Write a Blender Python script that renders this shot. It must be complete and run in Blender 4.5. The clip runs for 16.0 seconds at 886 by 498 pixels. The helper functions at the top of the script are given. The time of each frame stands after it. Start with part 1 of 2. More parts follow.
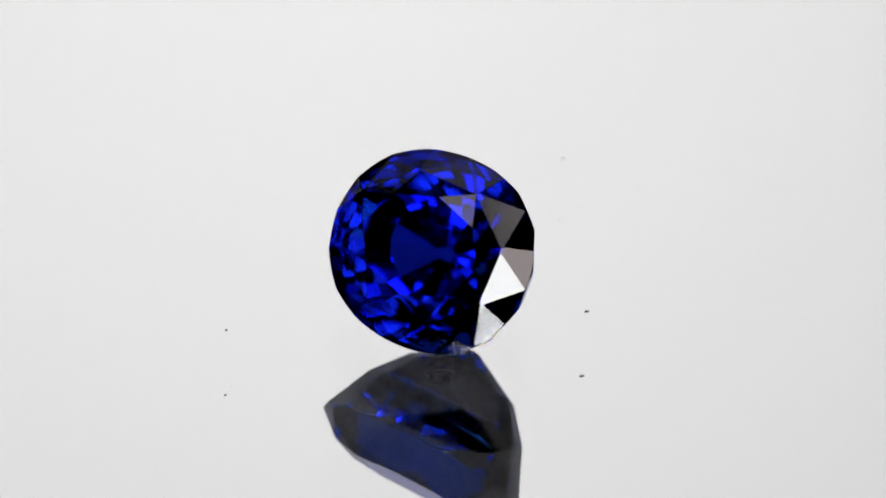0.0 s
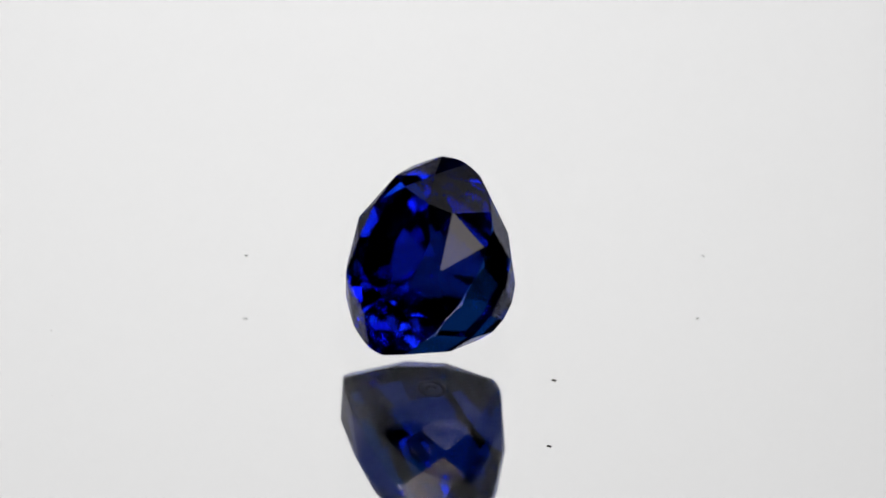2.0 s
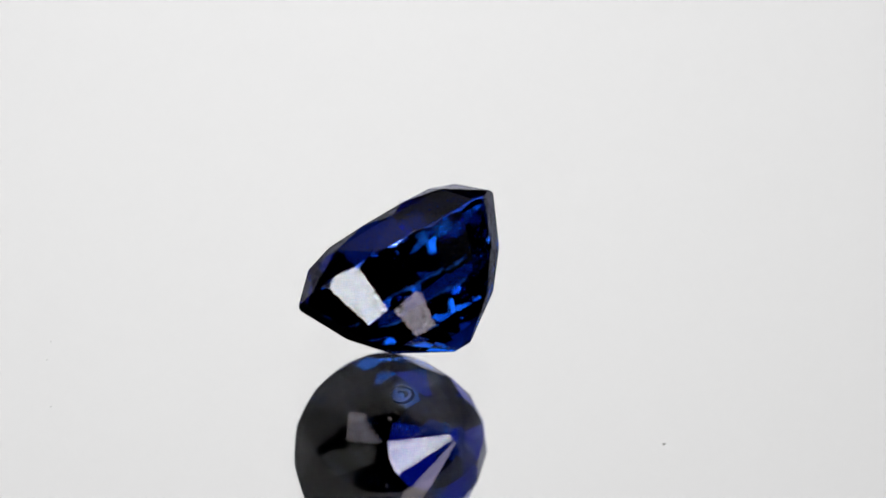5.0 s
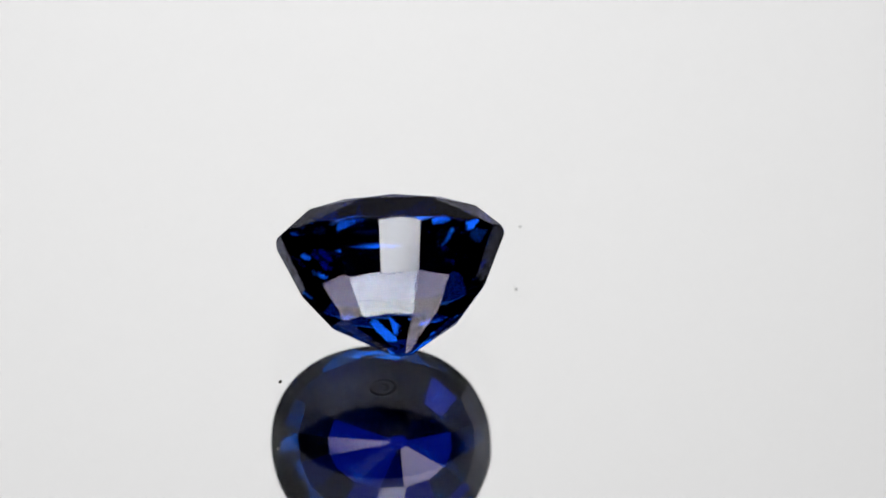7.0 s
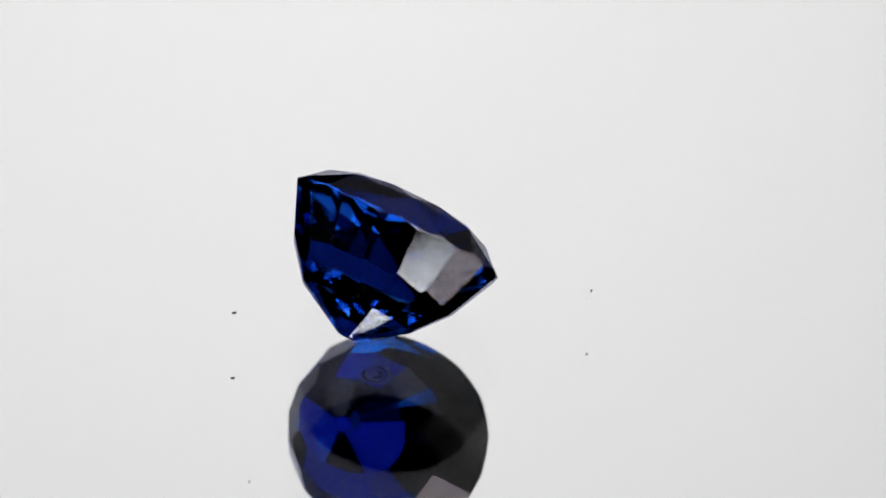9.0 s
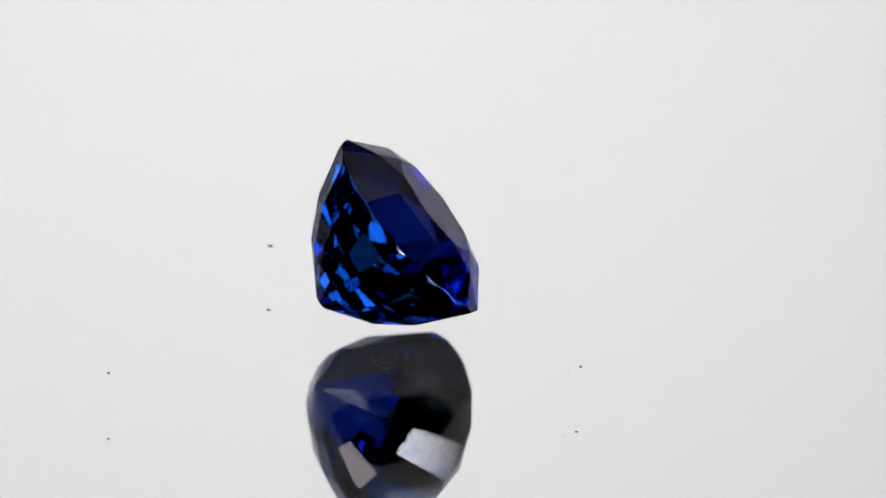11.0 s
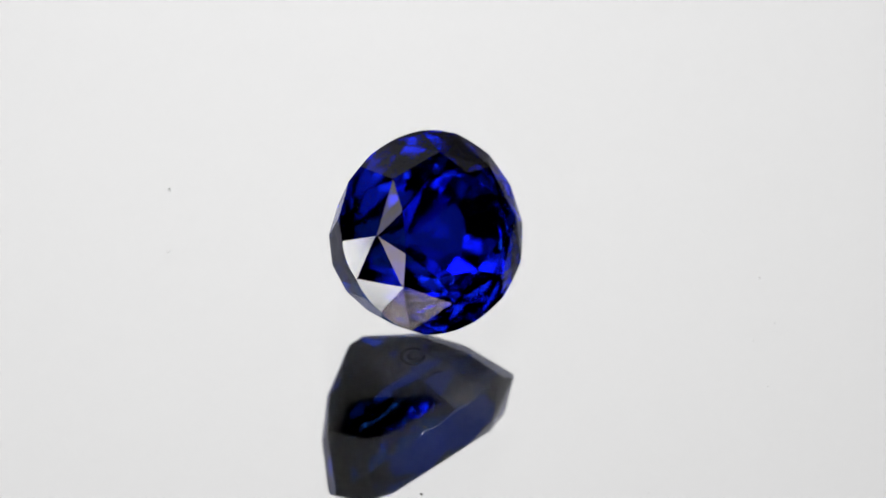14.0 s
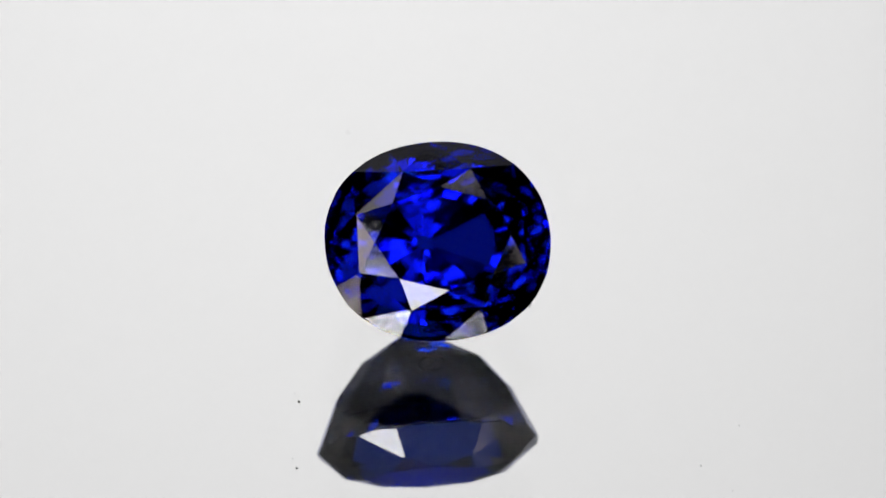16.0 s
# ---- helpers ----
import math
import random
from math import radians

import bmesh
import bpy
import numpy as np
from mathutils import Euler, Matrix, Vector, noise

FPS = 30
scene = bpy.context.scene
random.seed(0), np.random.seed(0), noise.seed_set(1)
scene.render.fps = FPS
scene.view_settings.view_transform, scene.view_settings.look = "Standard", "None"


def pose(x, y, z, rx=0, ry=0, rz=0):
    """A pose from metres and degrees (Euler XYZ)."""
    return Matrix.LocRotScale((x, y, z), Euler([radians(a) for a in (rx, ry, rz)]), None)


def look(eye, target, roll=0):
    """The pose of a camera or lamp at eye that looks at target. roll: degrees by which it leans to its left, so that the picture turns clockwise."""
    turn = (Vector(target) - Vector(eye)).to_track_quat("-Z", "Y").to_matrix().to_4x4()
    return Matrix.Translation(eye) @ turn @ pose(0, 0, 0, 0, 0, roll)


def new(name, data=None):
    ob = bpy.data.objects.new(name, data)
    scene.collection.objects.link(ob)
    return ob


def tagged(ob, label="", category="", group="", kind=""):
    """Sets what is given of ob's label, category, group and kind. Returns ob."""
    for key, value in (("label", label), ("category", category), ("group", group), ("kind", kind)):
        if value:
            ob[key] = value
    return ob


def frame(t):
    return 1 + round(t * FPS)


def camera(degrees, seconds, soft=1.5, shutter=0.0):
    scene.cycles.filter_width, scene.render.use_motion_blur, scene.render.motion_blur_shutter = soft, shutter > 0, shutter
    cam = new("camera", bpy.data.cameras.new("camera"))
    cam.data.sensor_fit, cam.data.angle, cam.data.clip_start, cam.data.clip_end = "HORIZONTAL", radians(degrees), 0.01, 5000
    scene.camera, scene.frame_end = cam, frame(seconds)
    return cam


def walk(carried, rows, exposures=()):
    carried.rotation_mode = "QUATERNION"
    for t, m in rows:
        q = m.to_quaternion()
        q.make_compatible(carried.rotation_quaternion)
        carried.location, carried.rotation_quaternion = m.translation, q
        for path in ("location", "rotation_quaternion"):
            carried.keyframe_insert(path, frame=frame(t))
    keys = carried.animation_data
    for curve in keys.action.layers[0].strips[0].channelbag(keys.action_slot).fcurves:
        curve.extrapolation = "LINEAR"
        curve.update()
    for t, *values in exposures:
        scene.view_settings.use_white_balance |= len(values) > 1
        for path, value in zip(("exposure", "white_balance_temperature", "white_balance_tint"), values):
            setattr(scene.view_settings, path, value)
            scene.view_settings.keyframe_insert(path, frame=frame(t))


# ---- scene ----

MM = 0.001
EYE = Vector((0.000, -145.619, 108.889)) * MM
AIM = Vector((0.006025, 0.808703, -0.588186))
TURN_RATE = 0.346786          # radians per second, clockwise seen from above

cam = camera(10.390, 16.0)
walk(cam, [(0.0, look(EYE, EYE + AIM, 2.901)), (16.0, look(EYE, EYE + AIM, 2.901))])
cam.data.dof.use_dof = True
cam.data.dof.focus_distance = 0.1788
cam.data.dof.aperture_fstop = 60

# ---- world and light ----
world = bpy.data.worlds.new("dim_studio")
scene.world = world
world.use_nodes = True
world.node_tree.nodes["Background"].inputs[0].default_value = (0.5, 0.52, 0.55, 1)
world.node_tree.nodes["Background"].inputs[1].default_value = 0.03


def direction(az, el):
    """Away from the camera is az 0, right of it 90."""
    a, e = radians(az), radians(el)
    return Vector((math.sin(a) * math.cos(e), math.cos(a) * math.cos(e), math.sin(e)))


# ---- materials ----
def material(name):
    m = bpy.data.materials.new(name)
    m.use_nodes = True
    nt = m.node_tree
    return m, nt.nodes, nt.links, nt.nodes["Principled BSDF"]


def glare(n, l, ior, curve):
    """How much a polished face shines through the polarising filter on the lens: weakest near Brewster's angle."""
    edge = n.new("ShaderNodeFresnel")
    edge.inputs["IOR"].default_value = ior
    ramp = n.new("ShaderNodeValToRGB")
    stops = ramp.color_ramp.elements
    for k, (at, value) in enumerate(curve):
        stop = stops[k] if k < 2 else stops.new(at)
        stop.position, stop.color = at, (value, value, value, 1)
    l.new(edge.outputs[0], ramp.inputs[0])
    return ramp.outputs[0]


CORUNDUM = ((0.0, 0.077), (1.0, 1.0), (0.078, 0.077), (0.086, 0.058), (0.10, 0.024), (0.14, 0.012), (0.21, 0.034), (0.42, 0.21), (0.7, 0.55))
PLATE = ((0.0, 0.04), (1.0, 1.0), (0.04, 0.026), (0.07, 0.022), (0.2, 0.06), (0.5, 0.35))


def gem_material(name, through_colour, gloss_colour, rough, silk):
    """Dense blue corundum: light is tinted where it enters and leaves and dimmed at each bounce within; fine silk softens it."""
    m, n, l, p = material(name)
    n.remove(p)
    bend, shine = n.new("ShaderNodeBsdfRefraction"), n.new("ShaderNodeBsdfGlossy")
    bend.inputs["Color"].default_value = (*through_colour, 1)
    bend.inputs["IOR"].default_value = 1.77
    shine.inputs["Color"].default_value = (*gloss_colour, 1)
    shine.inputs["Roughness"].default_value = rough
    bend.inputs["Roughness"].default_value = silk
    mix = n.new("ShaderNodeMixShader")
    l.new(glare(n, l, 1.77, CORUNDUM), mix.inputs[0])
    l.new(bend.outputs[0], mix.inputs[1])
    l.new(shine.outputs[0], mix.inputs[2])
    l.new(mix.outputs[0], n["Material Output"].inputs["Surface"])
    return m


def clear_glass():
    m, n, l, p = material("clear_plate_glass")
    n.remove(p)
    bend, shine = n.new("ShaderNodeBsdfRefraction"), n.new("ShaderNodeBsdfGlossy")
    bend.inputs["Color"].default_value = (0.985, 0.985, 0.985, 1)
    bend.inputs["IOR"].default_value = 1.5
    shine.inputs["Color"].default_value = (1, 1, 1, 1)
    for node in (bend, shine):
        node.inputs["Roughness"].default_value = 0.0
    mix = n.new("ShaderNodeMixShader")
    l.new(glare(n, l, 1.5, PLATE), mix.inputs[0])
    l.new(bend.outputs[0], mix.inputs[1])
    l.new(shine.outputs[0], mix.inputs[2])
    l.new(mix.outputs[0], n["Material Output"].inputs["Surface"])
    return m


def silvering():
    m, n, l, p = material("mirror_silvering")
    p.inputs["Base Color"].default_value = (0.93, 0.925, 0.925, 1)
    p.inputs["Metallic"].default_value = 1.0
    p.inputs["Roughness"].default_value = 0.0
    return m


def plain(name, colour, rough=0.5, scale=40.0, vary=0.15, metal=0.0, bump=0.0):
    m, n, l, p = material(name)
    co = n.new("ShaderNodeTexCoord")
    fine, broad = n.new("ShaderNodeTexNoise"), n.new("ShaderNodeTexNoise")
    fine.inputs["Scale"].default_value, broad.inputs["Scale"].default_value = scale, scale * 0.12
    for t in (fine, broad):
        l.new(co.outputs["Object"], t.inputs["Vector"])
        t.inputs["Detail"].default_value = 6
    add = n.new("ShaderNodeMath")
    l.new(fine.outputs["Fac"], add.inputs[0])
    l.new(broad.outputs["Fac"], add.inputs[1])
    ramp = n.new("ShaderNodeMapRange")
    ramp.inputs["From Min"].default_value, ramp.inputs["From Max"].default_value = 0.6, 1.4
    ramp.inputs["To Min"].default_value, ramp.inputs["To Max"].default_value = 1 - vary, 1 + vary
    l.new(add.outputs[0], ramp.inputs["Value"])
    mul = n.new("ShaderNodeVectorMath")
    mul.operation = "SCALE"
    mul.inputs[0].default_value = colour
    l.new(ramp.outputs[0], mul.inputs["Scale"])
    l.new(mul.outputs[0], p.inputs["Base Color"])
    p.inputs["Roughness"].default_value = rough
    p.inputs["Metallic"].default_value = metal
    if bump:
        b = n.new("ShaderNodeBump")
        b.inputs["Strength"].default_value = bump
        b.inputs["Distance"].default_value = 0.0002
        l.new(fine.outputs["Fac"], b.inputs["Height"])
        l.new(b.outputs[0], p.inputs["Normal"])
    return m


def lit_cloth(name, colour, strength, edge, centre=(0, 0, 0), reach=0.3, weave=0.015):
    """Translucent white cloth whose back light is put in as emission, fading from its centre."""
    m, n, l, p = material(name)
    n.remove(p)
    co = n.new("ShaderNodeTexCoord")
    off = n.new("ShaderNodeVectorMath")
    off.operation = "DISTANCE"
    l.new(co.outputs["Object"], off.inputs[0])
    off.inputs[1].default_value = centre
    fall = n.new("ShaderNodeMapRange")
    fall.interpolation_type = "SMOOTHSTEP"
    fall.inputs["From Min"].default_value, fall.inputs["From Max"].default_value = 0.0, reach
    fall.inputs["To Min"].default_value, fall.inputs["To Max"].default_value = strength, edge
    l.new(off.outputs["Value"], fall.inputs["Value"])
    cloud = n.new("ShaderNodeTexNoise")
    cloud.inputs["Scale"].default_value = 22
    cloud.inputs["Detail"].default_value = 3
    l.new(co.outputs["Object"], cloud.inputs["Vector"])
    amp = n.new("ShaderNodeMapRange")
    amp.inputs["To Min"].default_value, amp.inputs["To Max"].default_value = 1 - weave, 1 + weave
    l.new(cloud.outputs["Fac"], amp.inputs["Value"])
    mul = n.new("ShaderNodeMath")
    mul.operation = "MULTIPLY"
    l.new(fall.outputs[0], mul.inputs[0])
    l.new(amp.outputs[0], mul.inputs[1])
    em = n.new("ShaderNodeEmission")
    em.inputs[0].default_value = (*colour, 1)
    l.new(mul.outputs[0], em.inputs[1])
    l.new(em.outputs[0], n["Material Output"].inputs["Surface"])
    return m


# the crystal's two colours: clear royal blue along its axis, through the table; greener and darker across it
GEM_TABLE = gem_material("blue_sapphire_table", (0.028, 0.040, 0.66), (0.80, 0.80, 0.92), 0.0, 0.13)
GEM = gem_material("blue_sapphire", (0.024, 0.052, 0.31), (0.80, 0.80, 0.92), 0.0, 0.13)
GEM_SIDE = gem_material("blue_sapphire_side", (0.034, 0.14, 0.33), (0.76, 0.77, 0.95), 0.0, 0.10)
GEM_GIRDLE = gem_material("ground_sapphire_edge", (0.35, 0.45, 0.8), (0.9, 0.92, 1.0), 0.22, 0.2)
GLASS = clear_glass()
SILVER = silvering()
BACK_PAINT = plain("mirror_back_paint", (0.12, 0.12, 0.13), 0.6, 300)
BLACK_PLASTIC = plain("black_plastic", (0.02, 0.02, 0.022), 0.4, 200, 0.2, bump=0.2)
TABLE_TOP = plain("grey_table_laminate", (0.35, 0.34, 0.33), 0.5, 60, 0.1)
DARK_WALL = plain("dark_room_paint", (0.06, 0.06, 0.065), 0.8, 6, 0.15)
DUST = plain("grey_dust", (0.05, 0.048, 0.046), 0.95, 9000, 0.5)
PALE_DUST = plain("pale_dust", (0.06, 0.06, 0.065), 0.95, 9000, 0.3)
WAX = plain("dried_wax", (0.010, 0.010, 0.013), 0.7, 5000, 0.4, bump=0.3)
# no lamp stands behind this panel: its backlight is emission, brightest at centre
BACK_CLOTH = lit_cloth("white_glow_panel", (0.993, 0.995, 0.997), 0.982, 0.68, centre=(0.02, -0.11, 0), reach=0.22)
LAMP_DIM = lit_cloth("lamp_dim_diffuser", (1.0, 0.91, 0.79), 1.80, 1.50, reach=0.15)
LAMP_WHITE = lit_cloth("lamp_white", (1.0, 1.0, 0.86), 16.00, 14.00, reach=0.1)
LAMP_BROAD = lit_cloth("lamp_broad_diffuser", (1.0, 1.0, 0.86), 12.00, 10.00, reach=0.16)
LAMP_BAR = lit_cloth("lamp_bar_diffuser", (1.0, 1.0, 0.86), 6.50, 6.00, reach=0.1)
LAMP_PINK = lit_cloth("lamp_warm_diffuser", (1.0, 0.87, 0.74), 4.40, 3.80, reach=0.15)


# ---- mesh helpers ----
def mesh_of(name, bm, mat):
    me = bpy.data.meshes.new(name)
    bmesh.ops.recalc_face_normals(bm, faces=bm.faces)
    bm.to_mesh(me)
    bm.free()
    me.materials.append(mat)
    return me


def part(name, bm, mat, parent=None, label=""):
    ob = new(name, mesh_of(name, bm, mat))
    ob.parent = parent
    if label:
        ob["label"] = label
    return ob


def box(bm, x0, y0, z0, x1, y1, z1):
    vs = [bm.verts.new(c) for c in ((x0, y0, z0), (x1, y0, z0), (x1, y1, z0), (x0, y1, z0),
                                    (x0, y0, z1), (x1, y0, z1), (x1, y1, z1), (x0, y1, z1))]
    for f in ((0, 3, 2, 1), (4, 5, 6, 7), (0, 1, 5, 4), (1, 2, 6, 5), (2, 3, 7, 6), (3, 0, 4, 7)):
        bm.faces.new([vs[i] for i in f])
    return bm


def turned(bm, profile, steps=128):
    """A solid of revolution about z from (radius, height) pairs, from the top of the axis to its foot."""
    rings = []
    for r, z in profile:
        if r == 0:
            rings.append([bm.verts.new((0, 0, z))])
        else:
            rings.append([bm.verts.new((r * math.cos(2 * math.pi * i / steps), r * math.sin(2 * math.pi * i / steps), z))
                          for i in range(steps)])
    for a, b in zip(rings, rings[1:]):
        for i in range(steps):
            j = (i + 1) % steps
            if len(a) == 1:
                bm.faces.new((a[0], b[i], b[j]))
            elif len(b) == 1:
                bm.faces.new((a[i], b[0], a[j]))
            else:
                bm.faces.new((a[i], b[i], b[j], a[j]))
    return bm


# ---- the setting: table, light tent, dark room ----
TABLE_Z = -0.045


def build_setting():
    bm = box(bmesh.new(), -0.9, -0.8, TABLE_Z - 0.03, 0.9, 0.8, TABLE_Z)
    tagged(part("table_surface", bm, TABLE_TOP), "plain grey laminate table surface under the light tent", "table", kind="structure")
    walls = (("wall_north", (-2.5, 2.5, -0.8, 2.5, 2.6, 2.0)), ("wall_south", (-2.5, -2.6, -0.8, 2.5, -2.5, 2.0)),
             ("wall_west", (-2.6, -2.6, -0.8, -2.5, 2.6, 2.0)), ("wall_east", (2.5, -2.6, -0.8, 2.6, 2.6, 2.0)),
             ("floor", (-2.6, -2.6, -0.9, 2.6, 2.6, -0.8)), ("ceiling", (-2.6, -2.6, 2.0, 2.6, 2.6, 2.1)))
    for name, b in walls:
        tagged(part(name, box(bmesh.new(), *b), DARK_WALL), "plain dark painted surface of the unlit room", name.split("_")[0], kind="structure")
    at = direction(0, 41) * 0.5
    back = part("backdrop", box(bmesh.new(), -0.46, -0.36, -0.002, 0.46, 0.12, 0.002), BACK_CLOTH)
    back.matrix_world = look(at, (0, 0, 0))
    tagged(back, "smooth white glowing panel behind the mirror", "backdrop", kind="structure")


def build_lamp(name, az, el, dist, w, h, mat, label, arm=0.0, roll=0.0):
    """A flat studio lamp on a stand that faces the stone: a black housing, a lit diffuser, a pole and a foot."""
    at = direction(az, el) * dist
    thing = new(name)
    thing.matrix_world = Matrix.Translation((at.x, at.y, TABLE_Z))
    head = Matrix.Translation((0, 0, at.z - TABLE_Z)) @ look((0, 0, 0), Vector((0, 0, 0.003)) - at, roll)
    bm = bmesh.new()
    lit = bmesh.new()
    box(bm, -w / 2 - 0.006, -h / 2 - 0.006, 0.003, w / 2 + 0.006, h / 2 + 0.006, 0.03)
    bmesh.ops.bevel(bm, geom=bm.edges[:], offset=0.003, segments=2, affect="EDGES")
    box(lit, -w / 2, -h / 2, -0.002, w / 2, h / 2, 0.002)
    bm.transform(head)
    part("housing", bm, BLACK_PLASTIC, thing, "black plastic housing")
    part("diffuser", lit, mat, thing, "glowing diffuser").matrix_local = head
    back = head @ Vector((0, 0, 0.028))
    foot = back + Vector((arm, 0, 0))
    if arm:
        x0, x1 = sorted((back.x, foot.x))
        part("arm", box(bmesh.new(), x0 - 0.004, back.y - 0.004, back.z - 0.004, x1 + 0.004, back.y + 0.004, back.z + 0.004), BLACK_PLASTIC, thing)
    bm = turned(bmesh.new(), [(0, foot.z), (0.005, foot.z), (0.005, 0.008), (0, 0.008)], 16)
    bm.transform(Matrix.Translation((foot.x, foot.y, 0)))
    part("pole", bm, BLACK_PLASTIC, thing)
    bm = turned(bmesh.new(), [(0, 0.008), (0.038, 0.008), (0.04, 0.005), (0.04, 0), (0, 0)], 32)
    bm.transform(Matrix.Translation((foot.x, foot.y, 0)))
    part("foot", bm, BLACK_PLASTIC, thing)
    return tagged(thing, label, "studio lamp", "lamps round the mirror")


def build_lamps():
    build_lamp("strip_lamp", 157.3, 31.5, 0.5, 0.06, 0.205, LAMP_WHITE, "tall bright white leaning strip lamp on a thin stand", roll=-16.5)
    build_lamp("strip_lamp", -158.2, 39, 0.5, 0.066, 0.24, LAMP_WHITE, "tall bright white strip lamp leaning on a thin stand", roll=24)
    build_lamp("soft_lamp", 138.4, 30.4, 0.54, 0.205, 0.315, LAMP_PINK, "tall soft warm-white studio lamp on a thin stand")
    build_lamp("soft_lamp", -137, 25.2, 0.52, 0.13, 0.105, LAMP_PINK, "small soft warm-white studio lamp on a thin stand", roll=-25)
    build_lamp("bar_lamp", 145, 47, 0.63, 0.165, 0.037, LAMP_BAR, "short bright bar lamp over the soft lamp", arm=0.12, roll=25)
    build_lamp("top_lamp", 100, 67.5, 0.53, 0.10, 0.205, LAMP_DIM, "dim square lamp held high over the mirror", arm=0.2, roll=25)
    build_lamp("top_lamp", -96, 68.5, 0.5, 0.19, 0.11, LAMP_DIM, "long dim lamp held high beside the mirror", arm=-0.2, roll=-20)
    build_lamp("front_lamp", 180.5, 15.2, 0.5, 0.27, 0.125, LAMP_BROAD, "wide low white studio lamp in front of the mirror", roll=-15)
    build_lamp("high_lamp", 161.5, 54.5, 0.5, 0.085, 0.10, LAMP_BROAD, "white studio lamp held high over the front", arm=0.22, roll=18)


# ---- the turntable ----
PLATE_T = 2.99 * MM


def build_turntable():
    thing = new("turntable")
    r = 0.09
    bm = turned(bmesh.new(), [(0, 0), (r - 0.0004, 0), (r, -0.0004), (r, -PLATE_T + 0.0004), (r - 0.0004, -PLATE_T), (0, -PLATE_T)], 160)
    part("glass_plate", bm, GLASS, thing, "clear polished glass over the mirror")
    z = -PLATE_T - 0.00005
    part("mirror_coating", turned(bmesh.new(), [(0, z), (r - 0.0005, z), (r - 0.0005, z - 0.0004), (0, z - 0.0004)], 160), SILVER, thing, "silvered back of the mirror")
    z -= 0.0005
    part("backing", turned(bmesh.new(), [(0, z), (r - 0.001, z), (r - 0.001, z - 0.002), (0, z - 0.002)], 96), BACK_PAINT, thing)
    z -= 0.002
    part("base", turned(bmesh.new(), [(0, z), (0.055, z), (0.06, z - 0.003), (0.06, TABLE_Z + 0.003), (0.057, TABLE_Z), (0, TABLE_Z)], 96), BLACK_PLASTIC, thing, "black turntable base")
    return tagged(thing, "round silvered glass mirror turning on a black base", "turntable")


# ---- the stone ----
A, B = 4.261, 3.742                      # half axes of the girdle, mm
CROWN_H, TIP_H = 1.172, 0.884
TABLE_A, TABLE_B, TIP_A, TIP_B = 2.527, 1.915, 0.7882, 0.7383
TIERS = ((0.8060, 0.7506, 1.992), (0.5567, 0.4516, 3.293))
CULET = (-0.262, 0.059, -4.651)
GIRDLE = 0.20
PAV_TURN = 11.05
TABLE_SHIFT = Vector((0.032, 0.013, 0))
LEAN = Vector((-0.0068, 0.0200, 0))
# crown facets ground a little off the plan: degrees about the level and the sloping line of each
FACET_TILT = {0: (-0.22, 0.41), 1: (-0.24, 0.5), 2: (-0.5, 0.19), 3: (-0.54, -0.45), 4: (-0.31, 0.88), 5: (0.29, 0.05), 6: (0.16, 0.45),
              7: (0.22, 0.39), 8: (0.26, -0.28), 20: (0.1, 0.5), 22: (-0.4, 0.29), 23: (-0.24, 0.11), 27: (-0.65, -0.33), 28: (0.2, 0.38),
              30: (0.4, -0.08), 32: (0.37, 0.28), 33: (-0.26, -0.18), 37: (0.32, -0.32), 39: (0.03, 0.34)}


def oval(sa, sb, deg, z, wave=1.0):
    """A point on the slightly uneven oval outline, whose facets are indexed askew to its long axis."""
    t = radians(deg) - 0.3408
    t += 0.0088 * math.sin(2 * t) + 0.0080 * math.cos(2 * t) + 0.0042 * math.cos(t) + -0.0037 * math.sin(t)
    g = 1 + wave * (-0.0038 * math.cos(3 * t) + -0.0004 * math.sin(3 * t) + -0.0128 * math.cos(4 * t) + -0.0052 * math.sin(4 * t))
    return Vector((sa * math.cos(t) * g, sb * math.sin(t) * g, z))


def girdle_z(deg):
    t = radians(deg)
    return 0.0290 * math.cos(2 * t) + 0.0853 * math.sin(2 * t)


def plane_of(points):
    """The plane nearest to three or four points of a convex solid about the origin: a point on it and the outward normal."""
    mid = sum(points, Vector()) / len(points)
    n = (points[2] - points[0]).cross((points[3] if len(points) > 3 else points[1]) - points[1 if len(points) > 3 else 0])
    n.normalize()
    return mid, (n if n.dot(mid - Vector((0, 0, -1.2))) > 0 else -n)


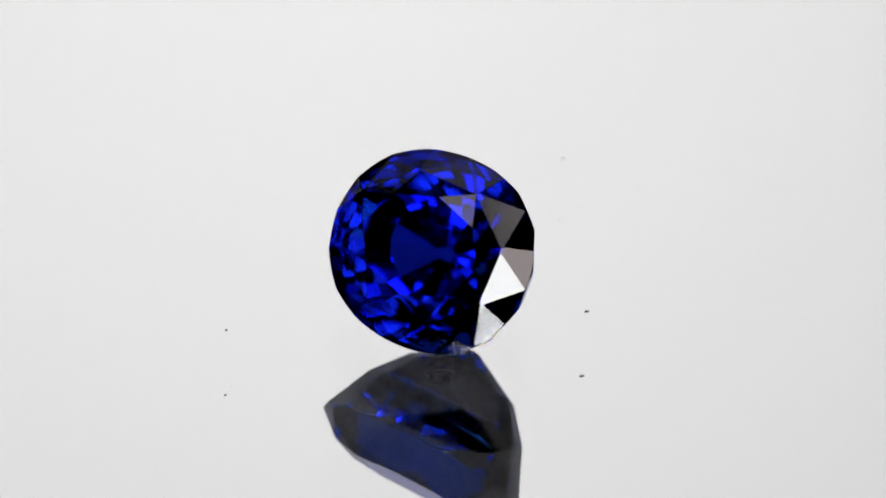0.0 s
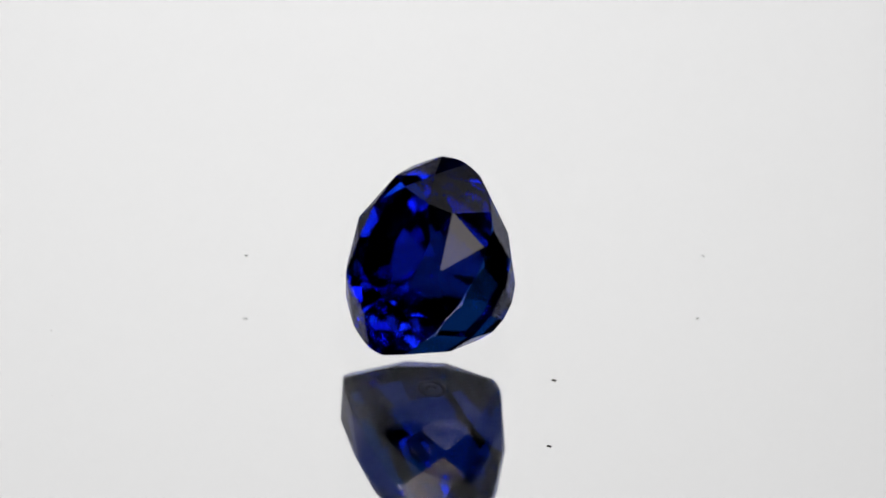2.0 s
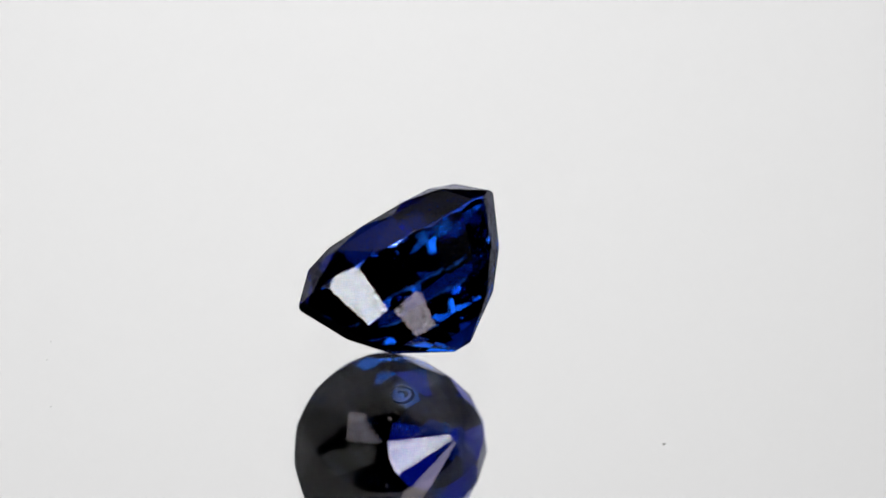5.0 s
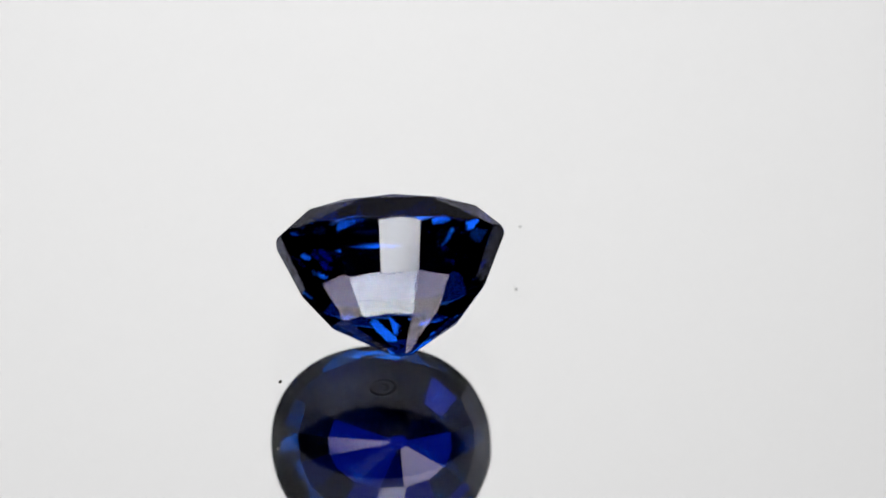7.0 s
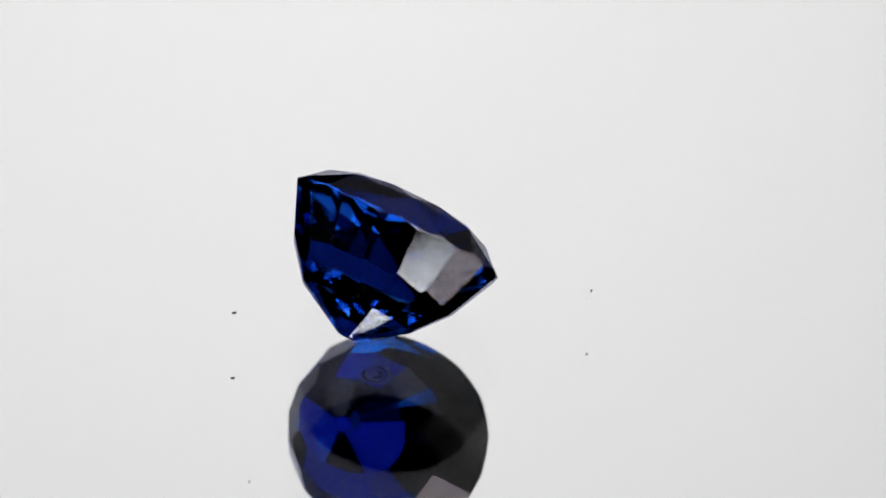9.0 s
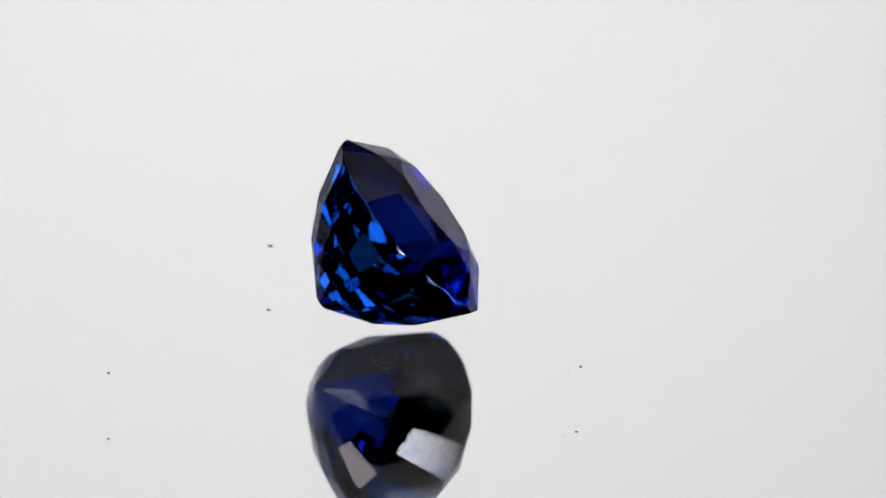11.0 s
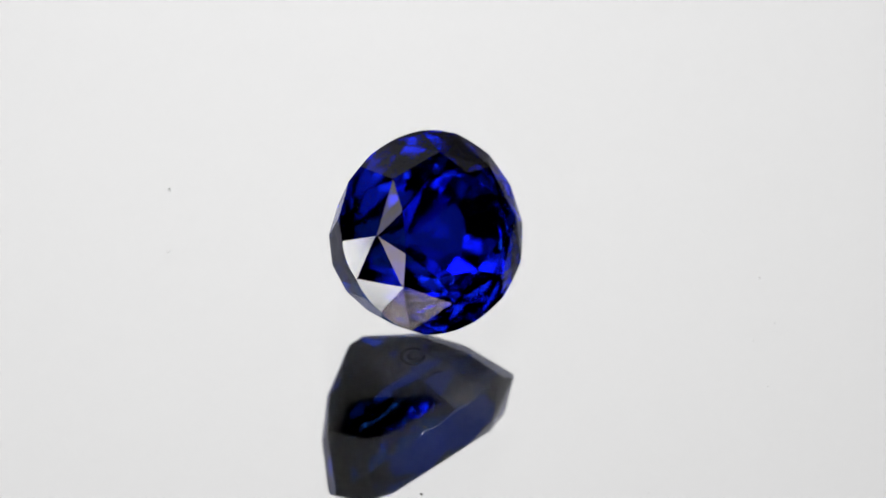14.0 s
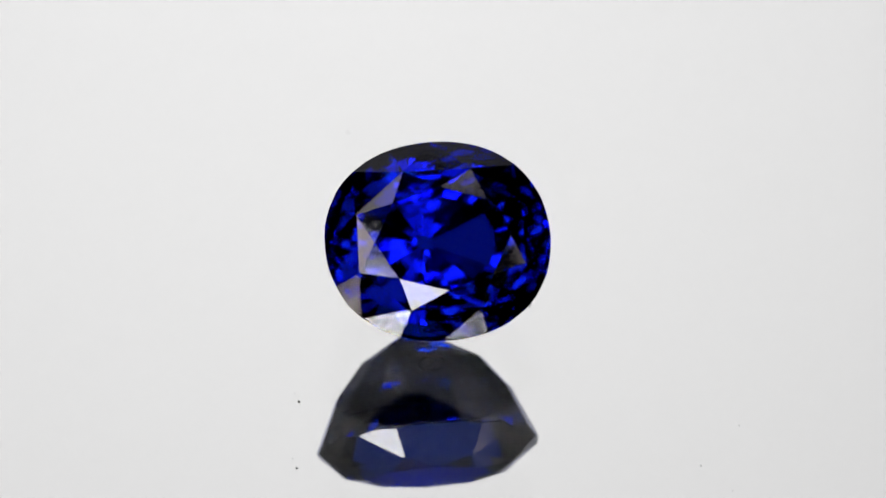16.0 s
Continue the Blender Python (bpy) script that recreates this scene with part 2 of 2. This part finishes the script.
def facet_planes():
    """The cutting plan: table and crown, then the pavilion's tiers."""
    C = [oval(TABLE_A, TABLE_B, 22.5 + 45 * k, CROWN_H, 0) + TABLE_SHIFT for k in range(8)]
    T = [oval(A * TIP_A, B * TIP_B, 45 * k, TIP_H, 0.5) for k in range(8)]
    G = [oval(A, B, 22.5 * j, girdle_z(22.5 * j)) for j in range(16)]
    turns = [22.5 * j + PAV_TURN for j in range(16)]
    rings = [[oval(A, B, d, girdle_z(d) - GIRDLE) for d in turns]]
    for sa, sb, d in TIERS:
        rings.append([oval(A * sa, B * sb, a, -d) + LEAN * d for a in turns])
    culet = Vector(CULET)
    crown, pavilion = [], []
    for k in range(8):
        m = (k + 1) % 8
        crown += [(C[k - 1], T[k], C[k]), (C[k], T[k], T[m]), (T[k], G[2 * k + 1], T[m]),
                  (T[k], G[2 * k], G[2 * k + 1]), (T[m], G[2 * k + 1], G[(2 * k + 2) % 16])]
    for j in range(16):
        i = (j + 1) % 16
        for a, b in zip(rings, rings[1:]):
            pavilion.append((a[j], a[i], b[i], b[j]))
        pavilion.append((rings[-1][j], culet, rings[-1][i]))
    table = (Vector((0, 0, CROWN_H)), Vector((0, 0, 1)))
    crown = [plane_of(f) for f in crown]
    for k, (a, b) in FACET_TILT.items():
        mid, n = crown[k]
        u = Vector((0, 0, 1)).cross(n).normalized()
        crown[k] = mid, (n + radians(a) * u + radians(b) * n.cross(u)).normalized()
    blunt = (Vector((0, 0, CULET[2] + 0.21)), Vector((0, 0, -1)))        # the small flat left at the tip
    return [table], crown, [plane_of(f) for f in pavilion] + [blunt]


def build_sapphire():
    """Mixed oval cut, ground facet by facet from an oval blank: a brilliant crown over a stepped pavilion of sixteen columns."""
    bm = bmesh.new()
    n = 160
    ends = [[bm.verts.new(oval(A, B, 360 * i / n, z)) for i in range(n)] for z in (2.0, -6.0)]
    bm.faces.new(ends[0]), bm.faces.new(ends[1][::-1])
    for i in range(n):
        k = (i + 1) % n
        bm.faces.new((ends[0][i], ends[1][i], ends[1][k], ends[0][k]))
    table, crown, pavilion = facet_planes()
    for co, no in table + crown + pavilion:
        cut = bmesh.ops.bisect_plane(bm, geom=bm.verts[:] + bm.edges[:] + bm.faces[:], dist=1e-5, plane_co=co, plane_no=no, clear_outer=True)
        edges = [e for e in cut["geom_cut"] if isinstance(e, bmesh.types.BMEdge)]
        if edges:
            bmesh.ops.contextual_create(bm, geom=edges)
    bmesh.ops.dissolve_degenerate(bm, dist=1e-5, edges=bm.edges)
    bmesh.ops.recalc_face_normals(bm, faces=bm.faces)
    sets = {"table_facet": [], "crown": [], "girdle": [], "pavilion": []}
    for f in bm.faces:
        no = f.normal
        if no.z > 0.9999:
            sets["table_facet"].append(f)
        elif any(no.dot(p[1]) > 0.99999 for p in crown):
            sets["crown"].append(f)
        elif any(no.dot(p[1]) > 0.99999 for p in pavilion):
            sets["pavilion"].append(f)
        else:
            sets["girdle"].append(f)
    thing = new("sapphire")
    labels = {"table_facet": "flat polished eight-sided table", "crown": "crown of triangular facets",
              "girdle": "thin pale ground edge", "pavilion": "stepped facets tapering to a point"}
    for name, faces in sets.items():
        made, polys = {}, []
        for f in faces:
            polys.append([made.setdefault(v, len(made)) for v in f.verts])
        me = bpy.data.meshes.new(name)
        me.from_pydata([v.co * MM for v in made], [], polys)
        me.materials.append({"table_facet": GEM_TABLE, "girdle": GEM_GIRDLE, "pavilion": GEM_SIDE}.get(name, GEM))
        ob = new(name, me)
        ob.parent = thing
        ob["label"] = labels[name]
    bm.free()
    return tagged(thing, "deep blue faceted oval sapphire lying tilted on the mirror", "gemstone")


STONE_AT = (Matrix.Translation(Vector((0.6516, -0.6186, 3.3416)) * MM) @ Matrix.Rotation(radians(-33.560), 4, "Z")
            @ Matrix.Rotation(radians(50.204), 4, "X") @ Matrix.Rotation(radians(-2.046), 4, "Z"))


# ---- dust and the wax smear on the glass ----
def build_speck(r, phi, size, mat, seed):
    """A crumb of dust: a small uneven fleck lying on the glass."""
    rnd = random.Random(seed)
    bm = bmesh.new()
    bmesh.ops.create_icosphere(bm, subdivisions=2, radius=1)
    for v in bm.verts:
        k = 1 + rnd.uniform(-0.35, 0.35)
        v.co = Vector((v.co.x * k, v.co.y * k * 0.6, v.co.z * 0.45 * k)) * size * MM
    low = min(v.co.z for v in bm.verts)
    for v in bm.verts:
        v.co.z -= low
    ob = part("dust_speck", bm, mat)
    tagged(ob, "tiny grey speck of dust lying on the mirror", "dust", "dust on the mirror")
    at = Matrix.Translation(Vector((r * math.cos(phi), r * math.sin(phi), 0.001)) * MM) @ Matrix.Rotation(rnd.uniform(0, 6), 4, "Z")
    return ob, at


SPECKS = ((6.58, 0.074, 0.088, 0), (6.99, 3.384, 0.066, 0), (11.86, 1.072, 0.062, 0), (13.4, 4.0, 0.034, 0), (13.6, 4.88, 0.034, 1), (13.5, 5.09, 0.034, 1),
          (3.4, 3.17, 0.03, 0), (6.7, 3.32, 0.03, 1))


def build_wax():
    """A curl of dried wax on the glass beneath the stone."""
    bm = bmesh.new()
    for radius, start, sweep, width in ((0.50, -0.6, 5.6, 0.085), (0.20, 1.0, 3.4, 0.11)):
        steps, sides = 36, 6
        rings = []
        for i in range(steps):
            f = i / (steps - 1)
            a = start + sweep * f
            out = Vector((math.cos(a), 0.85 * math.sin(a), 0))
            w = width * (0.35 + 0.65 * math.sin(math.pi * f)) * (1 + 0.2 * math.sin(9 * f))
            rings.append([bm.verts.new((out * (radius + w * math.cos(2 * math.pi * s / sides))
                                        + Vector((0, 0, 0.02 + 0.02 * math.sin(2 * math.pi * s / sides)))) * MM) for s in range(sides)])
        for p, q in zip(rings, rings[1:]):
            for s in range(sides):
                bm.faces.new((p[s], q[s], q[(s + 1) % sides], p[(s + 1) % sides]))
        bm.faces.new(rings[0]), bm.faces.new(rings[-1][::-1])
    ob = part("wax_smear", bm, WAX)
    tagged(ob, "small dark curl of dried wax under the stone", "wax")
    return ob, Matrix.Translation(Vector((1.2, 0.0, 0.001)) * MM)


build_setting()
build_lamps()
TURNTABLE = build_turntable()
STONE = build_sapphire()
MOVING = [(TURNTABLE, Matrix.Identity(4)), (STONE, STONE_AT), build_wax()]
for i, (r, phi, size, pale) in enumerate(SPECKS):
    MOVING.append(build_speck(r, phi, size, PALE_DUST if pale else DUST, 40 + i))


# ---- the turning ----
def motions():
    for thing, at in MOVING:
        walk(thing, [(0.5 * i, Matrix.Rotation(-TURN_RATE * 0.5 * i, 4, "Z") @ at) for i in range(33)])


motions()
